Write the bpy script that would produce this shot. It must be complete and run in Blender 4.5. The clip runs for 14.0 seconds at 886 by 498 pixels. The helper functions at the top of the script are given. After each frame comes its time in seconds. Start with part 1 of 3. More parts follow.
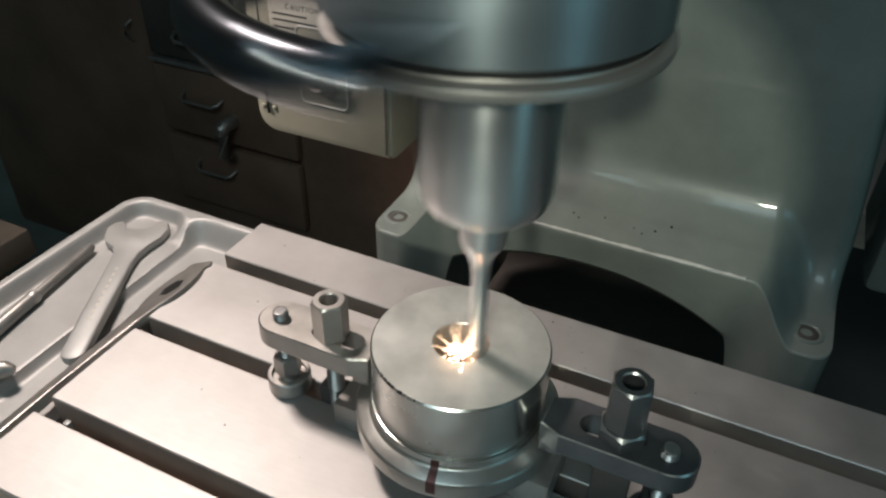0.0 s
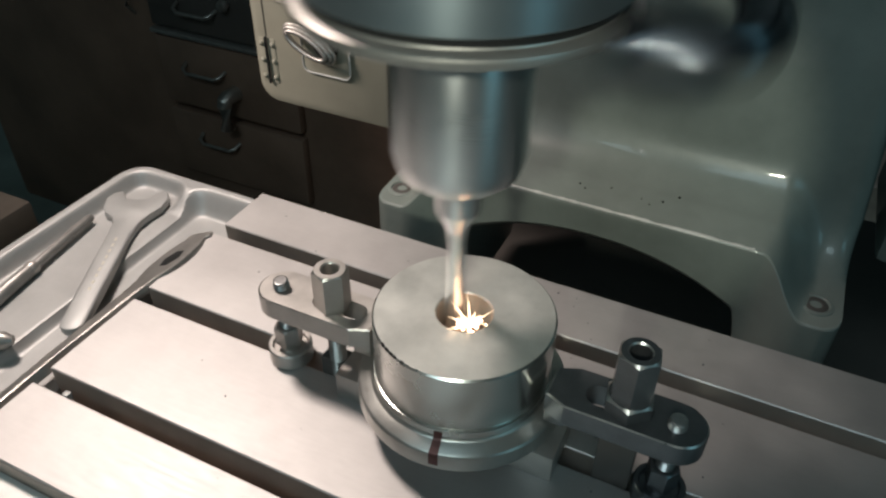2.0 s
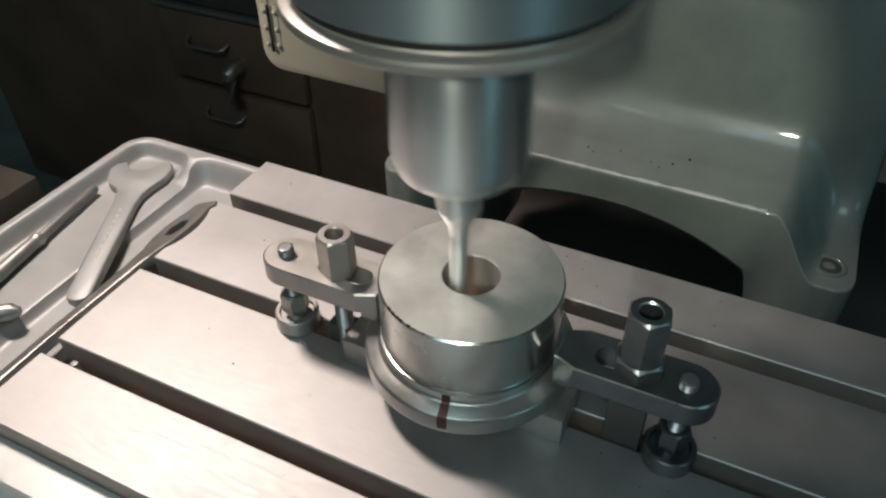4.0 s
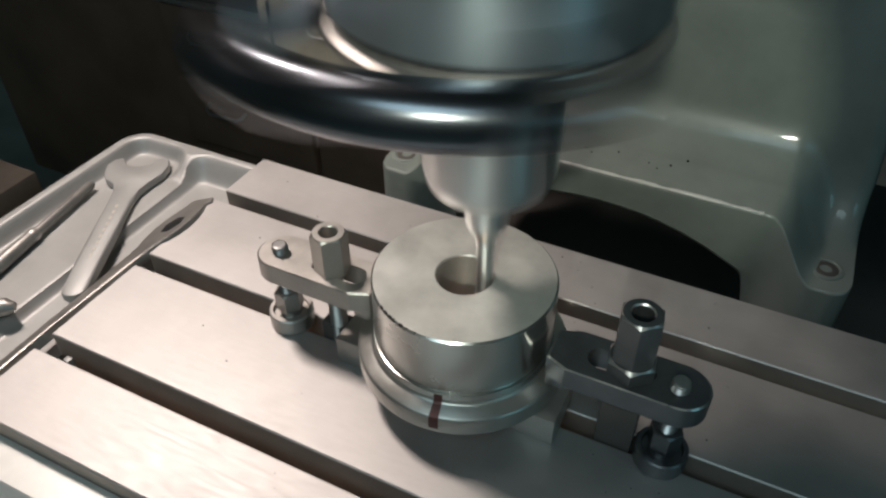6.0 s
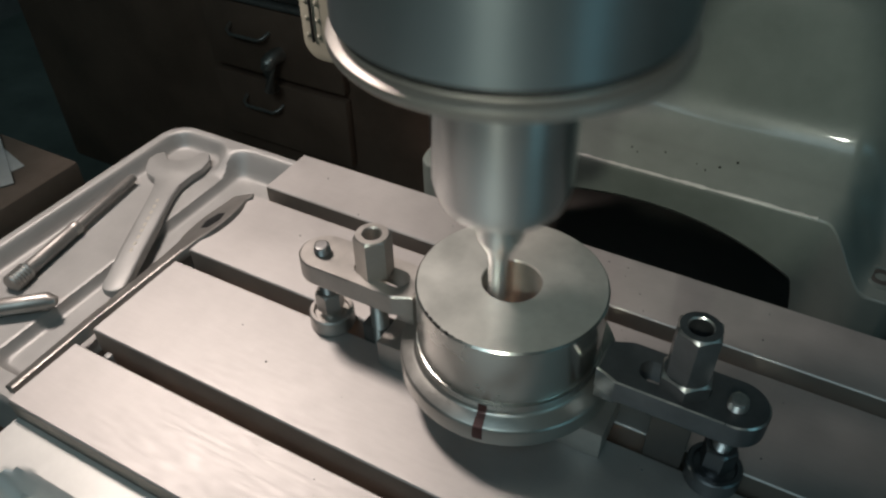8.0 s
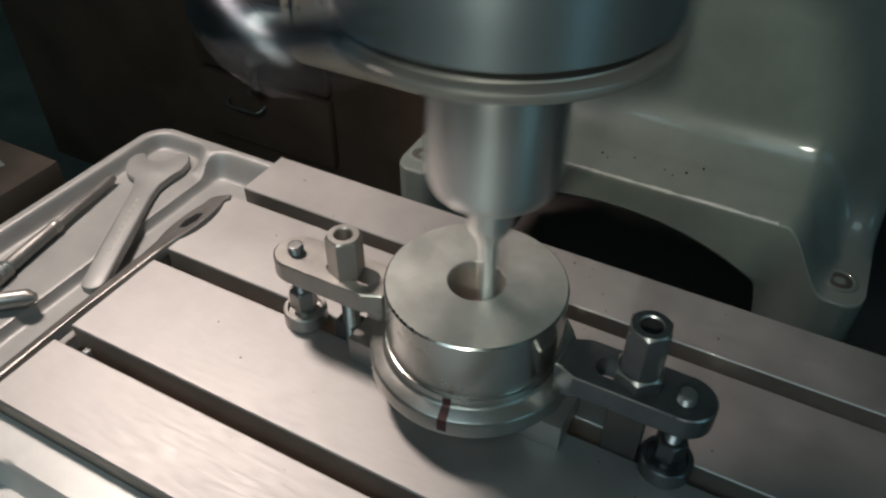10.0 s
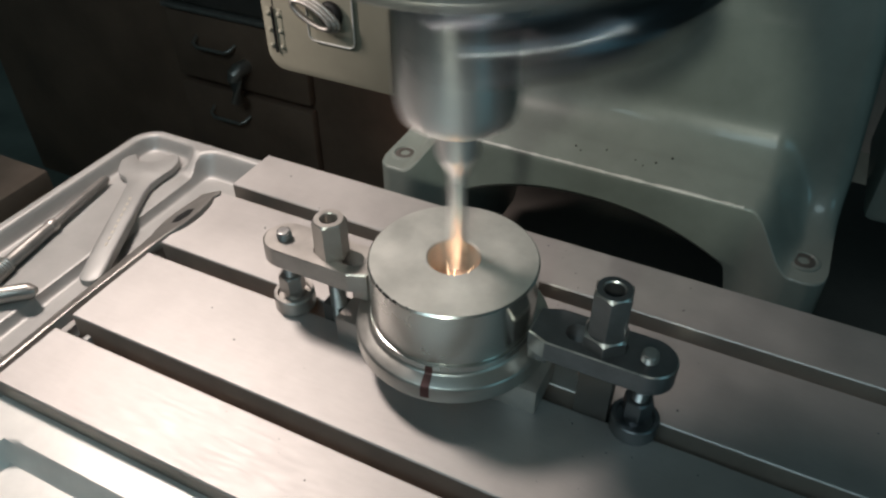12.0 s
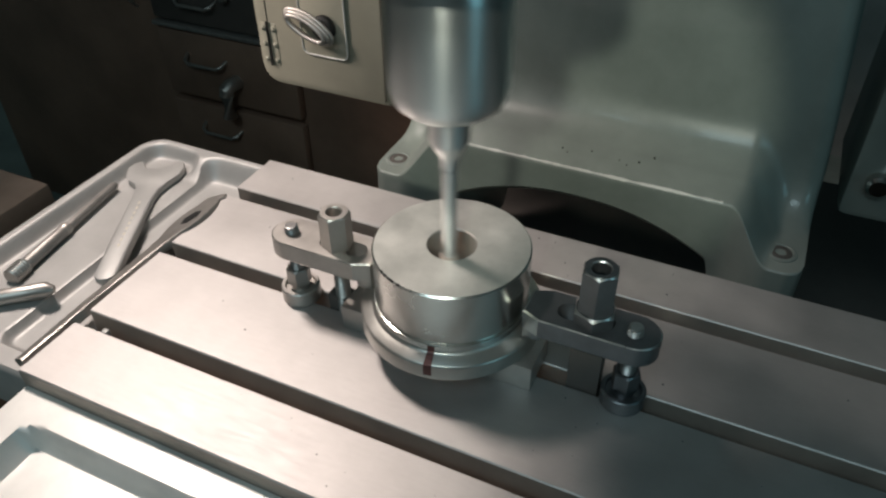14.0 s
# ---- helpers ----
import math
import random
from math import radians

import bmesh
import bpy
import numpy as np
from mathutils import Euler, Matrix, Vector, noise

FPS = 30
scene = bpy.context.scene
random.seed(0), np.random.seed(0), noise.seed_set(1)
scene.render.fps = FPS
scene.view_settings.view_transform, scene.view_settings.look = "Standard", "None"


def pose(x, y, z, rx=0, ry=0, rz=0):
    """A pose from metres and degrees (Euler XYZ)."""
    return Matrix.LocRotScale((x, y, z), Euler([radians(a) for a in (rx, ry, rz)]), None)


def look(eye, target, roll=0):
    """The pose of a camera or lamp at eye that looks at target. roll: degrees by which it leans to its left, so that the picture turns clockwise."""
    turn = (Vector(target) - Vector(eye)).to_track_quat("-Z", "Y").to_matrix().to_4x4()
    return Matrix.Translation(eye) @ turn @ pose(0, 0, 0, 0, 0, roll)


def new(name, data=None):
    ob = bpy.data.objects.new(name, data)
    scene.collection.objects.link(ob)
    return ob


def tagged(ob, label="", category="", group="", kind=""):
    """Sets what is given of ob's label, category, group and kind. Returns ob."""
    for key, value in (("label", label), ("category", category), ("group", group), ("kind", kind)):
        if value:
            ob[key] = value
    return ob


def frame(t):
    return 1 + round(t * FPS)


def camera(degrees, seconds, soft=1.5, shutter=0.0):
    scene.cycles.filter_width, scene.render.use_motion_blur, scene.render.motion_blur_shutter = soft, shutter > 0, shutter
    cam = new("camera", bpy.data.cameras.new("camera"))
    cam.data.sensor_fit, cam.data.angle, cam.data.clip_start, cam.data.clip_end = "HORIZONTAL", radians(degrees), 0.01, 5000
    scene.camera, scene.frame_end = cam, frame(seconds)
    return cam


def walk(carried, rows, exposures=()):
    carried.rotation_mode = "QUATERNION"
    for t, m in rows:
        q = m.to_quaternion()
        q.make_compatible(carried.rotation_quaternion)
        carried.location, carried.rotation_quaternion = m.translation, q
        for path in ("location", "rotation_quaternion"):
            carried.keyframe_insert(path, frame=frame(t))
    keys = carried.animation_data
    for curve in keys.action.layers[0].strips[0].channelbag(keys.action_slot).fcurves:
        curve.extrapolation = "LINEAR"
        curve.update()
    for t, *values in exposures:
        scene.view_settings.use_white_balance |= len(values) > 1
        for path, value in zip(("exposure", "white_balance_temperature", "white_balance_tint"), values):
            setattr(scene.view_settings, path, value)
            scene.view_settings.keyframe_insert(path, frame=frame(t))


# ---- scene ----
cam = camera(61.2, 14.0, soft=2.3, shutter=0.8)
PATH = [
    (0, (0.098, -0.243, 0.325), (-0.576, 1.225, -0.854), 1.2),
    (0.5, (0.098, -0.241, 0.326), (-0.582, 1.231, -0.845), 1.1),
    (1, (0.097, -0.24, 0.323), (-0.563, 1.214, -0.881), 1.4),
    (1.5, (0.101, -0.242, 0.318), (-0.558, 1.194, -0.909), 0.4),
    (2, (0.097, -0.238, 0.317), (-0.572, 1.188, -0.915), 0.9),
    (2.5, (0.095, -0.236, 0.318), (-0.579, 1.184, -0.919), 0.6),
    (3, (0.096, -0.234, 0.315), (-0.59, 1.178, -0.924), 0.3),
    (3.5, (0.097, -0.236, 0.31), (-0.575, 1.138, -0.979), -0.6),
    (6, (0.101, -0.234, 0.31), (-0.572, 1.136, -0.982), -0.1),
    (6.5, (0.097, -0.233, 0.308), (-0.605, 1.124, -0.982), -0.3),
    (7, (0.089, -0.233, 0.308), (-0.63, 1.099, -0.999), -0.5),
    (7.5, (0.089, -0.227, 0.307), (-0.654, 1.093, -0.999), -1.1),
    (10, (0.102, -0.234, 0.317), (-0.602, 1.11, -0.985), 0.5),
    (10.5, (0.108, -0.243, 0.32), (-0.578, 1.115, -0.978), 0.1),
    (11, (0.104, -0.241, 0.318), (-0.621, 1.096, -0.981), 0.3),
    (11.5, (0.11, -0.245, 0.318), (-0.599, 1.098, -0.984), -0.3),
    (12, (0.12, -0.259, 0.322), (-0.563, 1.116, -0.96), -0.2),
    (12.5, (0.126, -0.274, 0.327), (-0.549, 1.123, -0.936), -0.5),
    (13, (0.128, -0.284, 0.329), (-0.533, 1.127, -0.924), -0.5),
    (13.5, (0.129, -0.29, 0.33), (-0.537, 1.123, -0.92), -0.6),
    (14, (0.129, -0.29, 0.329), (-0.538, 1.121, -0.921), -0.6),
]
walk(cam, [(t, look(eye, target, roll)) for t, eye, target, roll in PATH],
     exposures=((0, 0.27), (3, 0.25), (6, 0.16), (7.5, -0.1), (10, -0.14), (11, -0.22), (11.5, 0.08), (12, 0.18), (13, 0.23), (14, 0.31)))


# ---- world and lights ----
world = bpy.data.worlds.new("world")
scene.world = world
world.use_nodes = True
world.node_tree.nodes["Background"].inputs[0].default_value = (0.55, 0.75, 0.85, 1)
world.node_tree.nodes["Background"].inputs[1].default_value = 0.06


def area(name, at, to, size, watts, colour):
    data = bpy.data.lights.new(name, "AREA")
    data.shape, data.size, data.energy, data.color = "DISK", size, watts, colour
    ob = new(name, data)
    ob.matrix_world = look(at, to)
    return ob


def shaded_lamp(name, at, to, cone, blend, radius, watts, colour):
    data = bpy.data.lights.new(name, "SPOT")
    data.energy, data.color, data.spot_size, data.spot_blend, data.shadow_soft_size = watts, colour, radians(cone), blend, radius
    ob = new(name, data)
    ob.matrix_world = look(at, to)
    return ob


shaded_lamp("machine_lamp", (-0.50, 0.14, 0.76), (-0.25, 0.01, 0.0), 71, 1.0, 0.07, 22.0, (1.0, 0.87, 0.80))
# Unseen warm spot, added to brighten the hatch.
shaded_lamp("bench_lamp", (-1.15, -0.22, 0.66), (-0.52, 0.42, -0.05), 34, 1.0, 0.16, 60.0, (1.0, 0.87, 0.80))
shaded_lamp("inspection_lamp", (0.175, -0.75, 0.60), (-0.05, 0.40, -0.05), 17.2, 0.15, 0.022, 13.2, (0.96, 1.0, 0.84))
# Unseen cool source on the right, placed for highlights on chuck and ring.
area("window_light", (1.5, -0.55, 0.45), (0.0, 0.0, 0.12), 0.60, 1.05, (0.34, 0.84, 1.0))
# Broad cool fill under the ceiling, added to lift the dark parts.
area("ceiling_light", (0.1, -1.7, 1.95), (0.1, -1.5, 0.0), 1.3, 12.5, (0.68, 0.93, 1.0))


# ---- materials ----
def mat(name, colour, metal=0.0, rough=0.5, grain=0.0, scale=300.0, stretch=(1, 1, 1), stain=0.15, stain_scale=18.0, bump=0.0, coat=0.0, turned=0.0):
    m = bpy.data.materials.new(name)
    m.use_nodes = True
    n, l = m.node_tree.nodes, m.node_tree.links
    b = n["Principled BSDF"]
    b.inputs["Metallic"].default_value = metal
    b.inputs["Coat Weight"].default_value = coat
    tc = n.new("ShaderNodeTexCoord")
    mp = n.new("ShaderNodeMapping")
    mp.inputs["Scale"].default_value = stretch
    l.new(tc.outputs["Object"], mp.inputs["Vector"])
    fine = n.new("ShaderNodeTexNoise")
    fine.inputs["Scale"].default_value, fine.inputs["Detail"].default_value = scale, 4
    l.new(mp.outputs["Vector"], fine.inputs["Vector"])
    big = n.new("ShaderNodeTexNoise")
    big.inputs["Scale"].default_value, big.inputs["Detail"].default_value, big.inputs["Roughness"].default_value = stain_scale, 5, 0.62
    l.new(tc.outputs["Object"], big.inputs["Vector"])
    ramp = n.new("ShaderNodeMapRange")
    ramp.inputs["From Min"].default_value, ramp.inputs["From Max"].default_value = 0.3, 0.7
    ramp.inputs["To Min"].default_value, ramp.inputs["To Max"].default_value = 1 - stain, 1 + stain * 0.6
    l.new(big.outputs["Fac"], ramp.inputs["Value"])
    mul = n.new("ShaderNodeVectorMath")
    mul.operation = "SCALE"
    mul.inputs[0].default_value = colour
    l.new(ramp.outputs["Result"], mul.inputs["Scale"])
    l.new(mul.outputs["Vector"], b.inputs["Base Color"])
    add = n.new("ShaderNodeMath")
    add.operation = "ADD"
    r1 = n.new("ShaderNodeMapRange")
    r1.inputs["To Min"].default_value, r1.inputs["To Max"].default_value = rough - grain, rough + grain
    l.new(fine.outputs["Fac"], r1.inputs["Value"])
    r2 = n.new("ShaderNodeMapRange")
    r2.inputs["From Min"].default_value, r2.inputs["From Max"].default_value = 0.3, 0.7
    r2.inputs["To Min"].default_value, r2.inputs["To Max"].default_value = -0.05 * (stain > 0), 0.05 * (stain > 0)
    l.new(big.outputs["Fac"], r2.inputs["Value"])
    l.new(r1.outputs["Result"], add.inputs[0])
    l.new(r2.outputs["Result"], add.inputs[1])
    l.new(add.outputs["Value"], b.inputs["Roughness"])
    if turned:
        tg = n.new("ShaderNodeTangent")
        tg.direction_type, tg.axis = "RADIAL", "Z"
        l.new(tg.outputs["Tangent"], b.inputs["Tangent"])
        b.inputs["Anisotropic"].default_value, b.inputs["Anisotropic Rotation"].default_value = turned, 0.25
    if bump:
        bp = n.new("ShaderNodeBump")
        bp.inputs["Strength"].default_value, bp.inputs["Distance"].default_value = bump, 0.0006
        l.new(fine.outputs["Fac"], bp.inputs["Height"])
        l.new(bp.outputs["Normal"], b.inputs["Normal"])
    return m


def glow(name, colour, strength):
    m = bpy.data.materials.new(name)
    m.use_nodes = True
    b = m.node_tree.nodes["Principled BSDF"]
    b.inputs["Base Color"].default_value = (0.8, 0.4, 0.2, 1)
    b.inputs["Emission Color"].default_value = (*colour, 1)
    b.inputs["Emission Strength"].default_value = strength
    return m


TABLE = mat("ground steel", (0.565, 0.54, 0.525), 0.88, 0.57, 0.08, 500, (0.15, 1, 1), 0.15, 14, 0.04)
CAST = mat("cast aluminium tray", (0.46, 0.45, 0.435), 0.4, 0.5, 0.08, 260, (1, 1, 1), 0.12, 25, 0.12)
WORK = mat("turned steel", (0.68, 0.675, 0.64), 0.97, 0.24, 0.01, 120, (1, 1, 4), 0.08, 30, turned=0.55)
WORKTOP = mat("ground steel face", (0.66, 0.65, 0.61), 0.6, 0.4, 0.06, 900, (1, 1, 1), 0.16, 45, 0.04)
BORE = mat("ground bore", (0.60, 0.57, 0.53), 0.75, 0.4, 0.05, 600, (1, 1, 0.2), 0.1, 60, 0.03, turned=0.6)
FLANGE = mat("dull turned flange", (0.50, 0.49, 0.46), 0.9, 0.36, 0.06, 500, (1, 1, 0.3), 0.12, 40, 0.04)
TOOL = mat("satin tool steel", (0.50, 0.47, 0.44), 0.85, 0.42, 0.06, 400, (1, 1, 1), 0.15, 60, 0.05)
# Darkened for the shade on the right clamp; screws and grit share it.
DARKSTEEL = mat("dark steel with shade", (0.19, 0.195, 0.205), 0.85, 0.36, 0.06, 400, (1, 1, 1), 0.2, 60, 0.05)
EDGE = mat("bright worn edge", (0.62, 0.61, 0.60), 0.95, 0.32, 0.08, 300, (1, 1, 1), 0.3, 80)
HEAD = mat("satin grey head", (0.42, 0.485, 0.515), 0.9, 0.34, 0.04, 300, (1, 1, 6), 0.08, 20, 0.02, turned=0.7)
CHUCK = mat("ground chuck", (0.72, 0.73, 0.73), 0.95, 0.32, 0.04, 300, (1, 1, 8), 0.08, 30, 0.02, turned=0.8)
TUBE = mat("polished dark tube", (0.15, 0.16, 0.18), 1.0, 0.24, 0.03, 200, (1, 1, 1), 0.1, 20)
HATCH = mat("warm grey hatch paint", (0.35, 0.33, 0.262), 0.0, 0.38, 0.05, 220, (1, 1, 1), 0.14, 9, 0.1, 0.2)
PAINT = mat("grey machine paint", (0.235, 0.262, 0.238), 0.0, 0.36, 0.06, 220, (1, 1, 1), 0.22, 9, 0.16, 0.45)
# Black for shade in grooves and holes, and for chips, nicks and pins.
BLACK = mat("black of shaded gaps and marks", (0.006, 0.006, 0.006), 0.0, 0.7)
SLOT = mat("planed slot wall", (0.46, 0.39, 0.34), 0.5, 0.55, 0.08, 300, (0.1, 1, 1), 0.2, 20, 0.1)
DARK = mat("dark painted cabinet", (0.26, 0.165, 0.12), 0.0, 0.5, 0.05, 120, (1, 1, 1), 0.3, 6)
# Near black: shade under table and strap is put into this colour.
SHADE_BLACK = mat("near black with shade", (0.10, 0.088, 0.08), 0.0, 0.6, 0.05, 120, (1, 1, 1), 0.3, 6)
# Brighter than the tray metal, to hold lamp glare on the gutter.
RIM = mat("bright worn metal with glare", (0.72, 0.71, 0.68), 0.35, 0.42, 0.06, 260, (1, 1, 1), 0.14, 20, 0.1)
WORN = mat("worn tool steel", (0.36, 0.34, 0.32), 0.6, 0.45, 0.06, 400, (1, 1, 1), 0.2, 60, 0.05)
WALLM = mat("dim workshop wall", (0.46, 0.48, 0.47), 0.0, 0.8, 0.05, 40, (1, 1, 1), 0.3, 3)
FLOORM = mat("oily concrete floor", (0.33, 0.40, 0.37), 0.0, 0.7, 0.1, 30, (1, 1, 1), 0.3, 4)
WOOD = mat("worn bench board", (0.34, 0.26, 0.21), 0.0, 0.6, 0.08, 90, (0.2, 1, 1), 0.25, 12, 0.2)
PAPER = mat("white paper", (0.8, 0.8, 0.78), 0.0, 0.8, 0.02, 100)
LABEL = mat("off white label", (0.62, 0.58, 0.5), 0.2, 0.5, 0.03, 100)
INK = mat("dark ink", (0.05, 0.05, 0.05), 0.0, 0.6)
RED = mat("red layout mark", (0.13, 0.055, 0.05), 0.4, 0.45, 0.05, 300)
CHROME = mat("chromed wire", (0.65, 0.63, 0.6), 1.0, 0.2, 0.04, 300)
STONE = mat("grey grinding wheel", (0.42, 0.35, 0.31), 0.0, 0.8, 0.05, 900, (1, 1, 1), 0.2, 200, 0.4)
SPARK = glow("glowing sparks", (1.0, 0.70, 0.45), 9.0)


# ---- builders ----
def thing(name, label, category, group="", kind="", at=None):
    ob = new(name)
    ob.empty_display_size = 0.02
    if at is not None:
        ob.matrix_world = at
    return tagged(ob, label, category, group, kind)


def part(name, bm, material, parent=None, label="", smooth=True, m=None, crease=38):
    bmesh.ops.recalc_face_normals(bm, faces=bm.faces)
    me = bpy.data.meshes.new(name)
    bm.to_mesh(me)
    bm.free()
    me.materials.append(material)
    if smooth:
        me.polygons.foreach_set("use_smooth", [True] * len(me.polygons))
        me.set_sharp_from_angle(angle=radians(crease))
    ob = new(name, me)
    if parent:
        ob.parent = parent
    if m is not None:
        ob.matrix_basis = m
    if label:
        ob["label"] = label
    return ob


def box(x0, x1, y0, y1, z0, z1, bevel=0.0, seg=2):
    bm = bmesh.new()
    bmesh.ops.create_cube(bm, size=1)
    for v in bm.verts:
        v.co = Vector(((x0 + x1) / 2 + v.co.x * (x1 - x0), (y0 + y1) / 2 + v.co.y * (y1 - y0), (z0 + z1) / 2 + v.co.z * (z1 - z0)))
    if bevel:
        bmesh.ops.bevel(bm, geom=bm.edges[:], offset=bevel, segments=seg, affect="EDGES", profile=0.5)
    return bm


def lathe(profile, cx=0.0, cy=0.0, n=96, closed=False):
    """Turns a list of (r, z) round the z axis. closed: the profile is a ring."""
    bm = bmesh.new()
    rings = []
    for r, z in profile:
        if r < 1e-6:
            rings.append([bm.verts.new((cx, cy, z))])
        else:
            rings.append([bm.verts.new((cx + r * math.cos(2 * math.pi * i / n), cy + r * math.sin(2 * math.pi * i / n), z)) for i in range(n)])
    pairs = list(zip(rings, rings[1:] + rings[:1])) if closed else list(zip(rings, rings[1:]))
    for a, b in pairs:
        for i in range(n):
            k = (i + 1) % n
            if len(a) == 1 and len(b) == 1:
                continue
            if len(a) == 1:
                bm.faces.new((a[0], b[i], b[k]))
            elif len(b) == 1:
                bm.faces.new((a[i], a[k], b[0]))
            else:
                bm.faces.new((a[i], a[k], b[k], b[i]))
    return bm


def prism(outline, z0, z1, bevel=0.0):
    """An upright plate from a flat outline of (x, y), with bevelled edges."""
    bm = bmesh.new()
    vs = [bm.verts.new((x, y, z0)) for x, y in outline]
    f = bm.faces.new(vs)
    r = bmesh.ops.extrude_face_region(bm, geom=[f])
    for v in r["geom"]:
        if isinstance(v, bmesh.types.BMVert):
            v.co.z = z1
    if bevel:
        es = [e for e in bm.edges if abs(e.verts[0].co.z - e.verts[1].co.z) < 1e-7]
        bmesh.ops.bevel(bm, geom=es, offset=bevel, segments=2, affect="EDGES", profile=0.5)
    return bm


def plate_with_hole(outline, hole, z0, z1):
    """A plate between an outline and a hole of the same number of points, both of (x, y)."""
    bm = bmesh.new()
    n = len(outline)
    b = 0.0008
    loops = []
    for pts, z, s in ((outline, z0 + b, 0), (outline, z1 - b, 0), (outline, z1, 1), (hole, z1, 0), (hole, z0, 0), (outline, z0, 1)):
        cx, cy = sum(p[0] for p in outline) / n, sum(p[1] for p in outline) / n
        loops.append([bm.verts.new((x + (cx - x) * 0.03 * s, y + (cy - y) * 0.03 * s, z)) for x, y in pts])
    for a, c in zip(loops, loops[1:] + loops[:1]):
        for i in range(n):
            k = (i + 1) % n
            bm.faces.new((a[i], a[k], c[k], c[i]))
    return bm


def hexagon(af, turn=0.0):
    r = af / math.sqrt(3)
    return [(r * math.cos(math.radians(60 * i + turn)), r * math.sin(math.radians(60 * i + turn))) for i in range(6)]


def hex_nut(af, z0, z1, hole, turn=0.0, n=36):
    """A hexagon nut: chamfered crown, and a bore that goes down into it."""
    bm = bmesh.new()
    def hexr(a):
        w = (a - math.radians(turn) + math.pi / 6) % (math.pi / 3) - math.pi / 6
        return af / 2 / math.cos(w)
    rows = []
    c = af * 0.05
    for kind, z in (("hex", z0), ("hex", z1 - c), ("round", z1), ("hole", z1), ("hole2", z1 - c * 0.8), ("deep", z1 - 0.6 * (z1 - z0))):
        row = []
        for i in range(n):
            a = 2 * math.pi * i / n
            R = hexr(a)
            if kind == "hex":
                r, zz = R, z - (0 if z == z0 else (R - af / 2) * 0.5)
            elif kind == "round":
                r, zz = af / 2 * 0.97, z
            elif kind == "hole":
                r, zz = hole * 1.12, z
            else:
                r, zz = hole, z
            row.append(bm.verts.new((r * math.cos(a), r * math.sin(a), zz)))
        rows.append(row)
    for a, b in zip(rows, rows[1:]):
        for i in range(n):
            k = (i + 1) % n
            bm.faces.new((a[i], a[k], b[k], b[i]))
    bm.faces.new(rows[0][::-1])
    bm.faces.new(rows[-1])
    return bm


def thread(r, z0, z1, pitch=0.00125, n=24, root=0.86):
    """A threaded rod as a stack of turned crests."""
    prof = [(0, z0), (r, z0)]
    z = z0
    while z + pitch < z1:
        prof += [(r, z + pitch * 0.3), (r * root, z + pitch * 0.7)]
        z += pitch
    prof += [(r * 0.9, z1 - 0.0004), (r * 0.7, z1), (0, z1)]
    return lathe(prof, n=n)


def tube(points, radius, n=20, caps=True):
    """A round bar along a list of points; radius may be a function of 0 to 1."""
    bm = bmesh.new()
    pts = [Vector(p) for p in points]
    rows = []
    up = Vector((0.02, 0.01, 1))
    for i, p in enumerate(pts):
        d = (pts[min(i + 1, len(pts) - 1)] - pts[max(i - 1, 0)]).normalized()
        u = d.cross(up).normalized()
        w = u.cross(d).normalized()
        r = radius(i / (len(pts) - 1)) if callable(radius) else radius
        rows.append([bm.verts.new(p + (u * math.cos(2 * math.pi * k / n) + w * math.sin(2 * math.pi * k / n)) * r) for k in range(n)])
    for a, b in zip(rows, rows[1:]):
        for i in range(n):
            k = (i + 1) % n
            bm.faces.new((a[i], a[k], b[k], b[i]))
    if caps:
        bm.faces.new(rows[0])
        bm.faces.new(rows[-1][::-1])
    return bm


def step(a, b, x):
    t = min(1.0, max(0.0, (x - a) / (b - a)))
    return t * t * (3 - 2 * t)


def rect_inside(x, y, x0, x1, y0, y1, r):
    """How deep (x, y) lies inside a rounded rectangle, negative outside."""
    dx = abs(x - (x0 + x1) / 2) - (x1 - x0) / 2 + r
    dy = abs(y - (y0 + y1) / 2) - (y1 - y0) / 2 + r
    return -(min(max(dx, dy), 0.0) + math.hypot(max(dx, 0), max(dy, 0)) - r)


def relief(x0, x1, y0, y1, nx, ny, height, bottom):
    """A solid slab whose top is a height function of (x, y)."""
    bm = bmesh.new()
    g = [[bm.verts.new((x0 + (x1 - x0) * i / nx, y0 + (y1 - y0) * j / ny, 0)) for j in range(ny + 1)] for i in range(nx + 1)]
    for row in g:
        for v in row:
            v.co.z = height(v.co.x, v.co.y)
    for i in range(nx):
        for j in range(ny):
            bm.faces.new((g[i][j], g[i + 1][j], g[i + 1][j + 1], g[i][j + 1]))
    rim = [g[i][0] for i in range(nx + 1)] + [g[nx][j] for j in range(1, ny + 1)] + [g[i][ny] for i in range(nx - 1, -1, -1)] + [g[0][j] for j in range(ny - 1, 0, -1)]
    low = [bm.verts.new((v.co.x, v.co.y, bottom)) for v in rim]
    for i in range(len(rim)):
        k = (i + 1) % len(rim)
        bm.faces.new((rim[i], low[i], low[k], rim[k]))
    bm.faces.new(low)
    return bm


# ---- workshop shell ----
tagged(part("floor", box(-3, 3, -3, 2.2, -1.06, -1.0), FLOORM, smooth=False), "dark oily concrete workshop floor", "floor", kind="structure")
tagged(part("ceiling", box(-3, 3, -3, 2.2, 2.0, 2.06), WALLM, smooth=False), "dim plain workshop ceiling", "ceiling", kind="structure")
tagged(part("wall_north", box(-3, 3, 2.2, 2.28, -1.0, 2.0), WALLM, smooth=False), "dark workshop wall behind the machine", "wall", kind="structure")
tagged(part("wall_south", box(-3, 3, -3.08, -3, -1.0, 2.0), WALLM, smooth=False), "dim workshop wall", "wall", kind="structure")
